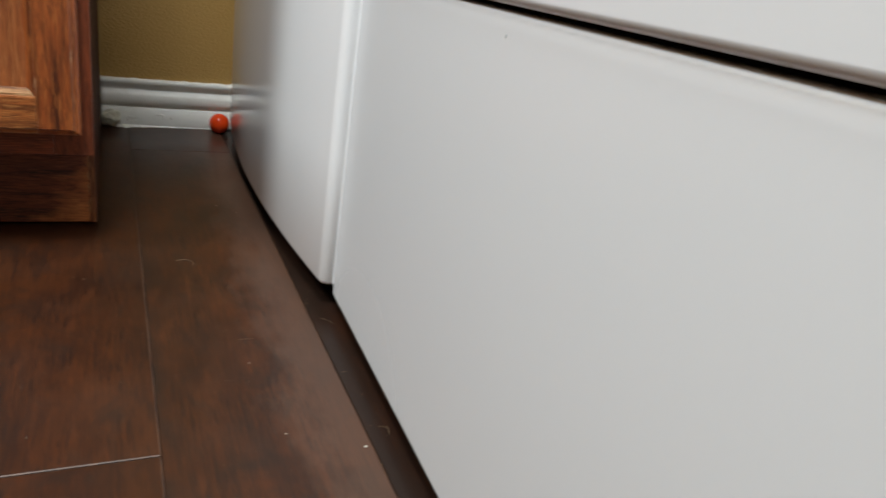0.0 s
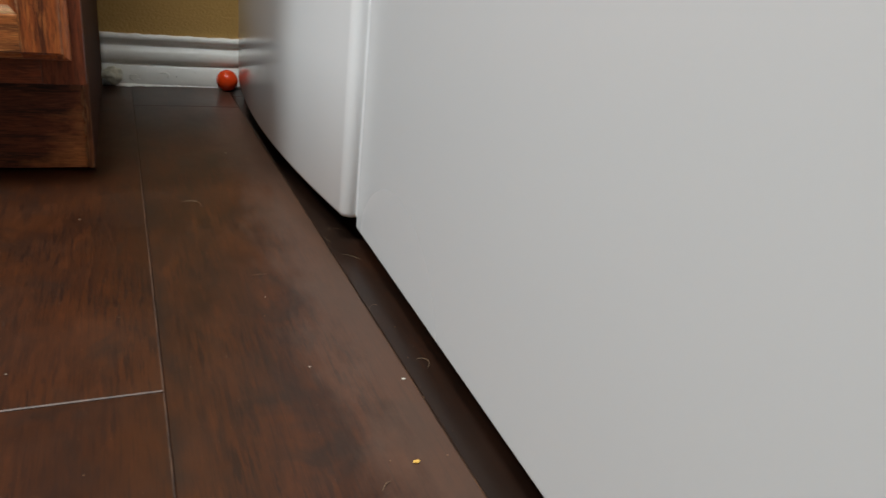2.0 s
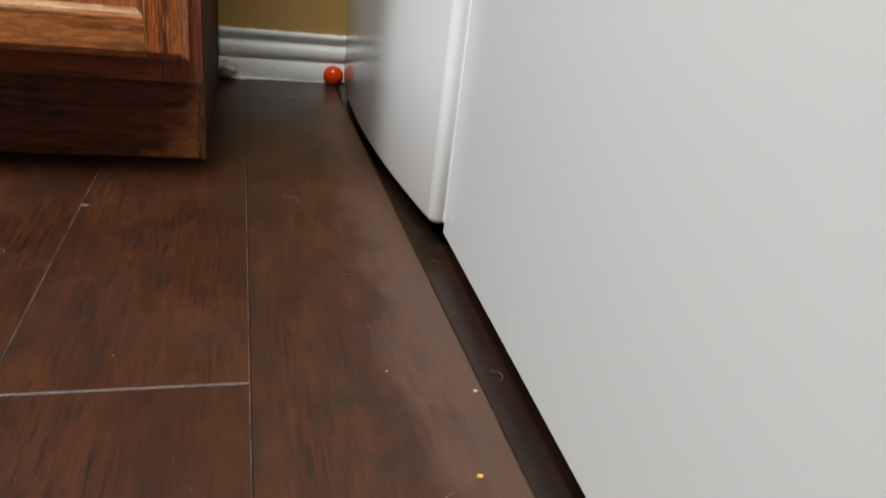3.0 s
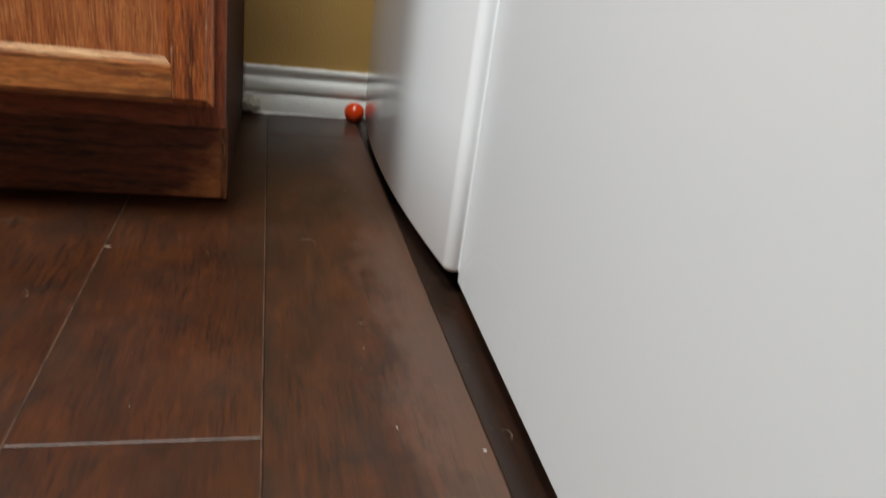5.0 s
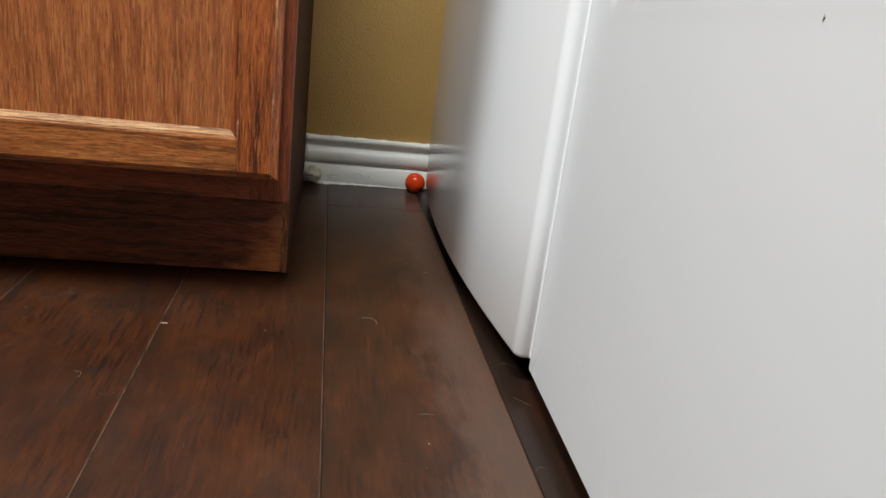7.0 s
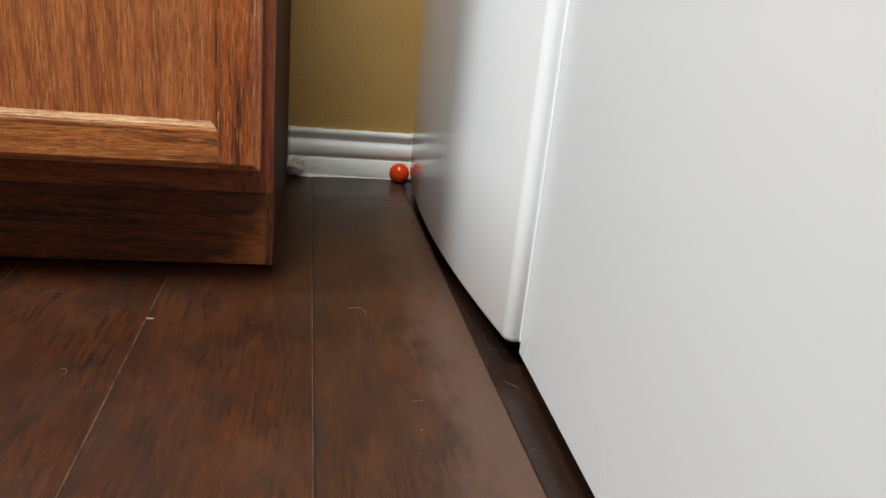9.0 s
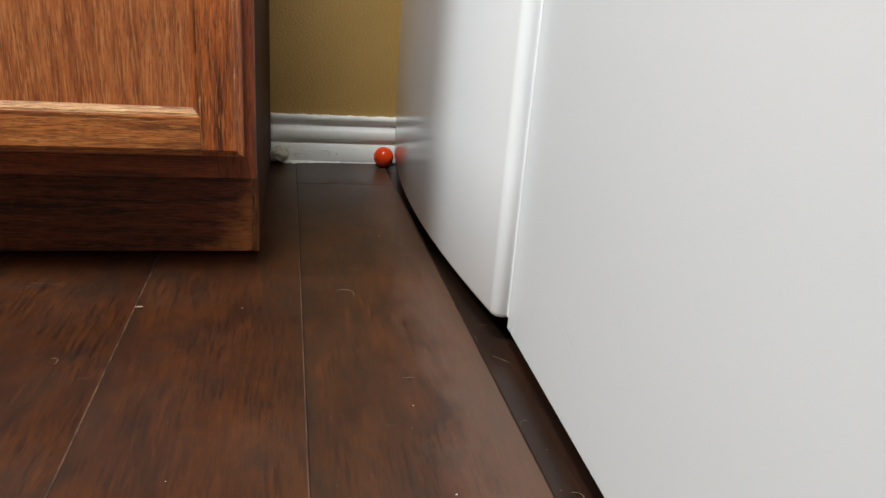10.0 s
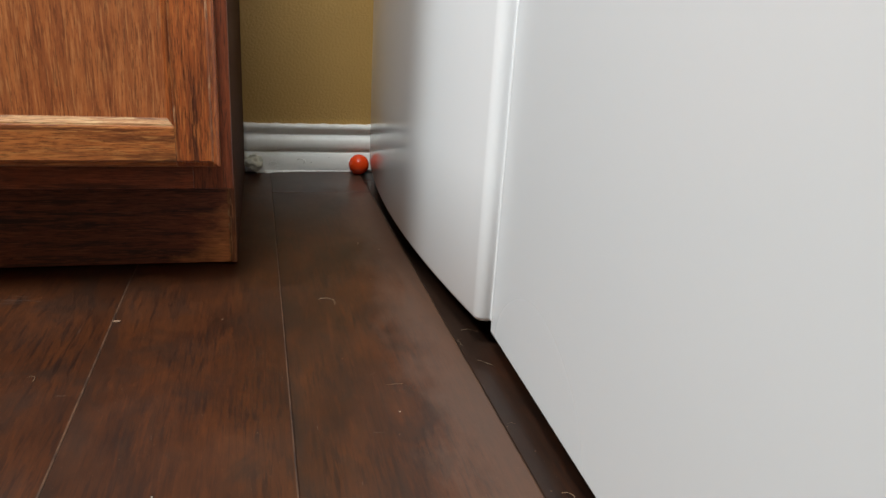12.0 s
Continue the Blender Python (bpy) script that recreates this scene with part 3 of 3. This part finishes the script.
def dryer_front():
    """Front sheet with the opening for the door cut out of it."""
    y0, y1, z0, z1 = DY0, DY1, 0.0180, 0.905
    a0, a1, b0, b1 = -1.388, -0.820, 0.3590, 0.868
    r = 0.010
    hole = []
    for cy, cz, s in ((a1 - r, b0 + r, -90), (a1 - r, b1 - r, 0), (a0 + r, b1 - r, 90), (a0 + r, b0 + r, 180)):
        for i in range(6):
            a = math.radians(s + 90 * i / 5)
            hole.append((cy + r * math.cos(a), cz + r * math.sin(a)))
    hole = [(y, z + sag(y, z)) for y, z in hole]
    corners = [(y1, z0), (y1, z1), (y0, z1), (y0, z0)]
    bm = bmesh.new()

    def ring(x, hole_grow, edge_in):
        h = []
        for y, z in hole:
            cy, cz = (a0 + a1) / 2, (b0 + b1) / 2
            h.append(bm.verts.new((x, y + math.copysign(hole_grow, y - cy), z + math.copysign(hole_grow, z - cz))))
        sgn = ((-1, 1), (-1, -1), (1, -1), (1, 1))
        c = [bm.verts.new((x, y + s[0] * edge_in, z + s[1] * edge_in)) for (y, z), s in zip(corners, sgn)]
        return h, c

    prof = ((0.030, 0.0, 0.0), (0.0050, 0.0, 0.0), (0.0032, 0.0004, 0.0003), (0.0018, 0.0015, 0.0008), (0.0009, 0.0032, 0.0016), (0.0003, 0.0060, 0.0026), (0.0, 0.0110, 0.0040))
    rings = [ring(*p) for p in prof]
    for (h0, c0), (h1, c1) in zip(rings, rings[1:]):
        for i in range(len(hole)):
            bm.faces.new((h0[i], h0[(i + 1) % len(hole)], h1[(i + 1) % len(hole)], h1[i]))
        for i in range(4):
            bm.faces.new((c0[i], c0[(i + 1) % 4], c1[(i + 1) % 4], c1[i]))
    h, c = rings[-1]
    n = 6
    for k in range(4):
        seg = h[k * n:(k + 1) * n]
        for i in range(n - 1):
            bm.faces.new((seg[i], seg[i + 1], c[k]))
        nxt = h[((k + 1) % 4) * n]
        bm.faces.new((seg[-1], nxt, c[(k + 1) % 4], c[k]))
    return bm


part("front_panel", dryer_front(), ENAMEL_DRYER, dryer, "flat white enamelled front sheet", smooth="weighted")
bm = box(-0.0035, 0.020, -1.3835, -0.8245, 0.3626, 0.8635, 0.0055, 4)
for v in bm.verts:
    v.co.z += sag(v.co.y, v.co.z)
part("door", bm, ENAMEL_DRYER, dryer, "flat white door, shut", smooth="weighted")
# Black sheet put behind the door for the darkness in its gap.
part("door_well", box(0.0245, 0.029, -1.40, -0.81, 0.35, 0.88), FLAT_BLACK, dryer, "black sheet for the shade in the gap round the door")
part("body", box(0.031, 0.70, DY0 + 0.003, DY1 - 0.003, 0.021, 0.905, 0.005), ENAMEL_DRYER, dryer)
part("top", box(-0.004, 0.70, DY0, DY1, 0.907, 0.935, 0.009, 3), ENAMEL_DRYER, dryer)
# Black strip behind the front's foot, for the shade under the machine.
part("base_pan", box(0.0160, 0.69, DY0 + 0.004, DY1 - 0.004, 0.0040, 0.0205), FLAT_BLACK, dryer)
for fx in (0.06, 0.64):
    for fy in (DY0 + 0.06, DY1 - 0.06):
        foot(fx, fy, 0.0060, dryer)
bm = tube(bmesh.new(), [(-0.0002, -1.0765, 0.3515), (-0.0003, -1.077, 0.3500), (-0.0002, -1.0763, 0.3486)], 0.0004)
part("scratch", bm, SCRATCH, dryer, "short grey scratch")
# the machine stands a little askew
dryer.rotation_euler = (0, 0, math.radians(-1.5))
dryer.location = (0.3237, -1.1095, 0)


# ---- ceiling lamps ----
def ceiling_lamp(x, y):
    lamp = thing("ceiling_lamp", x, y, H, label="round white flush ceiling lamp, switched on", category="lamp", group="ceiling lamps")
    bm = bmesh.new()
    bmesh.ops.create_cone(bm, cap_ends=True, segments=40, radius1=0.17, radius2=0.16, depth=0.03, matrix=Matrix.Translation((x, y, H - 0.015)))
    part("base", bm, METAL_WHITE, lamp)
    bm = bmesh.new()
    bmesh.ops.create_uvsphere(bm, u_segments=32, v_segments=12, radius=0.15)
    bmesh.ops.delete(bm, geom=[v for v in bm.verts if v.co.z > 0.001], context="VERTS")
    for v in bm.verts:
        v.co = (v.co.x + x, v.co.y + y, v.co.z * 0.6 + H - 0.03)
    part("shade", bm, GLOW, lamp, "frosted glass bowl", smooth=True)


ceiling_lamp(LAMP[0], LAMP[1])
ceiling_lamp(LAMP_2[0], LAMP_2[1])


# ---- small pool ball ----
R = 0.019
BX, BY = -0.0275, -0.0345
ball = thing("pool_ball", BX, BY, 0, label="small glossy orange pool ball resting by the baseboard", category="ball")
bm = bmesh.new()
bmesh.ops.create_uvsphere(bm, u_segments=48, v_segments=32, radius=R, matrix=Matrix.Translation((BX, BY, R)))
part("sphere", bm, BALL_ORANGE, ball, smooth=True)


def ball_spot(direction):
    """White number disc lying on the ball's skin, with its figure."""
    turn = Vector(direction).to_track_quat("Z", "Y").to_matrix().to_4x4()
    m = Matrix.Translation((BX, BY, R)) @ turn
    bm = bmesh.new()
    rows = []
    for k in range(5):
        a = math.radians(23) * k / 4
        rows.append([bm.verts.new(m @ Vector(((R + 0.00008) * math.sin(a) * math.cos(j * math.tau / 28), (R + 0.00008) * math.sin(a) * math.sin(j * math.tau / 28), (R + 0.00008) * math.cos(a)))) for j in range(28)])
    for r0, r1 in zip(rows[1:], rows[2:]):
        for j in range(28):
            bm.faces.new((r0[j], r0[(j + 1) % 28], r1[(j + 1) % 28], r1[j]))
    bm.faces.new(rows[1])
    bmesh.ops.delete(bm, geom=rows[0], context="VERTS")
    spot = part("number_spot", bm, BALL_WHITE, ball, "ivory disc with a black figure 5", smooth=True)
    curve = bpy.data.curves.new("figure", "FONT")
    curve.body, curve.size, curve.align_x, curve.align_y, curve.extrude = "5", 0.0105, "CENTER", "CENTER", 0.00005
    text = new("figure", curve)
    me = text.to_mesh()
    bm = bmesh.new()
    bm.from_mesh(me)
    text.to_mesh_clear()
    bpy.data.objects.remove(text)
    for v in bm.verts:
        p = Vector((v.co.x, v.co.y, math.sqrt(R * R - v.co.x ** 2 - v.co.y ** 2) + 0.00022 + v.co.z))
        v.co = m @ p
    part("figure", bm, INK, spot)


ball_spot((0.75, 0.60, -0.15))
ball_spot((-0.55, 0.80, 0.25))


# ---- lint in the corner by the cabinet ----
lint = thing("dust_clump", -0.2185, -0.0285, 0, label="fuzzy grey-green lint clump beside the baseboard", category="lint")
bm = lump(0.0165, 7, 0.38, 0.85, 4, 1.7)
for v in bm.verts:
    v.co += v.co.normalized() * 0.0016 * noise.noise(v.co * 420)
    v.co.y *= 0.80
bmesh.ops.translate(bm, vec=(-0.2185, -0.0285, 0.004), verts=bm.verts)
part("core", bm, LINT, lint, smooth=True)
rng = random.Random(3)
bm = bmesh.new()
for i in range(70):
    a, e = rng.random() * math.tau, rng.uniform(-0.4, 1.2)
    d = Vector((math.cos(a) * math.cos(e), math.sin(a) * math.cos(e) * 0.75, math.sin(e)))
    p = Vector((-0.2185, -0.0285, 0.017)) + d * 0.010
    q = p + d * rng.uniform(0.003, 0.009)
    q.z = max(q.z, 0.0006)
    q.y = min(q.y, -0.0148)
    s = Vector((rng.uniform(-1, 1), rng.uniform(-1, 0.2), rng.uniform(-0.4, 1))) * 0.004
    r = q + s
    r.z, r.y = max(r.z, 0.0006), min(r.y, -0.0148)
    tube(bm, [p, q, r], 0.00016, 4)
ob = part("fuzz", bm, LINT, lint)


# ---- hairs and crumbs on the floor ----
def hair(points, radius, label, mat=HAIR):
    radius *= 0.55
    bm = tube(bmesh.new(), [(x + 0.004, y + 0.003, radius + (0.0012 * math.sin(i / (len(points) - 1) * math.pi))) for i, (x, y) in enumerate(points)], radius, 5)
    ob = part("hair", bm, mat, smooth=True)
    tagged(ob, label, "hair", "stray hairs on the floor")


def arc(cx, cy, r, a0, a1, n=9, stretch=1.0):
    return [(cx + r * math.cos(math.radians(a0 + (a1 - a0) * i / (n - 1))), cy + stretch * r * math.sin(math.radians(a0 + (a1 - a0) * i / (n - 1)))) for i in range(n)]


hair(arc(-0.150, -0.640, 0.0125, 120, -25), 0.00034, "short curved pale hair on the plank floor")
hair([(-0.019, -0.790), (-0.0155, -0.795), (-0.011, -0.800), (-0.005, -0.8045)], 0.00026, "long curved pale hair beside the dryer")
hair([(-0.112, -0.824), (-0.105, -0.825), (-0.097, -0.8235)], 0.00030, "short pale hair on the plank floor")
hair(arc(-0.408, -0.774, 0.006, 100, -40), 0.00028, "short pale hair on the plank floor")
hair(arc(-0.016, -0.995, 0.007, 90, -60), 0.00030, "short curved pale hair beside the dryer")
for k, (wx, wy, wr, wa) in enumerate(((-0.012, -0.735, 0.010, 20), (-0.018, -0.752, 0.009, 110), (-0.021, -0.905, 0.006, 60))):
    hair(arc(wx, wy, wr, wa, wa + 120, 7), 0.00014, "fine curled hair in the dust beside the washing machine")
hair(arc(-0.076, -1.120, 0.010, 160, 100), 0.00028, "short pale hair on the plank floor")



def scuff(x, y, length, angle, label, mat=None):
    """A faint pale scratch in the floor's finish."""
    a = math.radians(angle)
    pts = [(x + math.cos(a) * length * (k / 4 - 0.5), y + math.sin(a) * length * (k / 4 - 0.5) + 0.0004 * math.sin(k * 2.1), -0.00012) for k in range(5)]
    ob = part("scratch", tube(bmesh.new(), pts, 0.00026, 4), mat or SCUFF, floor, label)


PLANE_MARK = plain("dark_plane_mark", (0.009, 0.005, 0.004), 0.5, 300)
SCUFF = plain("pale_scuff", (0.060, 0.036, 0.024), 0.6, 300)
rng = random.Random(33)
for k in range(8):
    scuff(-0.47 + rng.uniform(-0.025, 0.03), -0.60 + rng.uniform(-0.02, 0.02), rng.uniform(0.012, 0.035), rng.uniform(-20, 15), "faint pale scratch")
for k in range(7):
    scuff(-0.10 + k * 0.0028, -0.826 + rng.uniform(-0.003, 0.003), rng.uniform(0.008, 0.016), 68 + rng.uniform(-8, 8), "short dark plane mark", PLANE_MARK)
for k in range(16):
    scuff(rng.uniform(-0.50, -0.05), rng.uniform(-1.10, -0.62), rng.uniform(0.004, 0.014), rng.uniform(0, 180), "faint pale scratch")

rng = random.Random(21)
CRUMBS = ((-0.356, -0.664, 2.3, 1), (-0.470, -0.519, 1.2, 1), (-0.441, -0.593, 0.8, 1), (-0.255, -0.670, 0.9, 1), (-0.289, -0.946, 0.8, 0),
          (-0.221, -0.881, 0.6, 1), (-0.200, -0.798, 0.7, 1), (-0.088, -0.574, 0.9, 1), (-0.225, -0.762, 0.6, 1), (-0.086, -0.441, 0.9, 0),
          (-0.046, -0.856, 0.7, 1), (-0.108, -0.868, 0.7, 0), (-0.001, -0.729, 1.0, 1), (-0.096, -0.981, 0.9, 0), (-0.016, -0.938, 0.8, 1),
          (-0.035, -1.0115, 1.5, 0), (-0.029, -1.036, 0.9, 1), (-0.058, -1.098, 2.0, 2), (-0.073, -1.093, 1.0, 1), (-0.037, -1.097, 0.9, 1),
          (-0.266, -0.665, 0.7, 1), (-0.114, -0.900, 0.6, 1), (-0.022, -0.985, 0.7, 1), (-0.110, -0.520, 0.6, 1), (-0.062, -0.470, 0.8, 0),
          (-0.495, -0.640, 0.9, 1), (-0.330, -0.800, 0.6, 1), (-0.144, -0.770, 0.6, 1), (-0.150, -1.010, 0.6, 1), (-0.240, -1.060, 0.7, 1))
for k, (x, y, mm, kind) in enumerate(CRUMBS):
    bm = lump(mm / 1300, k, 0.6, 0.5, 1 if mm < 1.4 else 2)
    bmesh.ops.scale(bm, vec=(2.4 if mm > 2.2 else 1.4 if k % 2 else 0.9, 1.0, 1.0), verts=bm.verts)
    bmesh.ops.translate(bm, vec=(x + 0.004, y + 0.003, -0.0001), verts=bm.verts)
    ob = part("crumb", bm, (CRUMB, CRUMB_TAN, CRUMB_YELLOW)[kind])
    tagged(ob, ("tiny pale crumb on the plank floor", "tiny tan speck of grit on the plank floor", "small yellow crumb on the plank floor beside the dryer")[kind], "crumb", "crumbs on the floor")


# ---- floor planks ----
PW, PL = 0.1655, 1.22
SEAM = -0.0248
plank_meshes = {}


def plank_mesh(length, finish):
    key = round(length, 3)
    if (key, finish.name) in plank_meshes:
        return plank_meshes[key, finish.name]
    w, b, d = PW - 0.0002, 0.0010, 0.0006
    ys = [0.0004, 0.0004 + b, key - 0.0004 - b, key - 0.0004]
    xs = [0.0, 0.0008, w - 0.0012, w]
    bm = bmesh.new()
    low = {}
    for i, x in enumerate(xs):
        for j, y in enumerate(ys):
            inner = i in (1, 2) and j in (1, 2)
            low[i, j] = bm.verts.new((x, y, 0.0 if inner else -d))
    for i in range(3):
        for j in range(3):
            f = bm.faces.new((low[i, j], low[i + 1, j], low[i + 1, j + 1], low[i, j + 1]))
            f.material_index = 0 if (i, j) == (1, 1) or i == 0 else 1
    rim = [low[0, 0], low[3, 0], low[3, 3], low[0, 3]]
    foot_v = [bm.verts.new((v.co.x, v.co.y, -0.011)) for v in rim]
    sides = ([low[i, 0] for i in range(4)], [low[3, j] for j in range(4)], [low[i, 3] for i in (3, 2, 1, 0)], [low[0, j] for j in (3, 2, 1, 0)])
    for k, top in enumerate(sides):
        bm.faces.new([foot_v[k], foot_v[(k + 1) % 4]] + top[::-1])
    bm.faces.new(foot_v[::-1])
    bmesh.ops.recalc_face_normals(bm, faces=bm.faces)
    me = bpy.data.meshes.new("plank")
    bm.to_mesh(me)
    bm.free()
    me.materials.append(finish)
    me.materials.append(PLANK_EDGE)
    plank_meshes[key, finish.name] = me
    return me


JOINTS = {0: -0.165, -1: -0.985, -2: -0.42 - PL, 1: -1.30}
col0 = math.floor((XL - SEAM) / PW) + 1
for col in range(col0, int((XR - SEAM) / PW) + 1):
    x = SEAM + (col - 1) * PW
    # col 0 lies just left of the seam beside the dryer
    joint = JOINTS.get(col, -0.2 - (col * 0.437) % PL)
    y = joint
    while y < 0:
        y += PL
    cuts = [0.0]
    y -= PL
    while y > YB + 0.05:
        cuts.append(y)
        y -= PL
    cuts.append(YB)
    for top, bottom in zip(cuts, cuts[1:]):
        ob = new("plank", plank_mesh(top - bottom, {0: LAMINATE_MILKY, 1: LAMINATE_STAIN_SHADE}.get(col, LAMINATE)))
        ob.location = (x + 0.0001, bottom, 0)
        ob.parent = floor
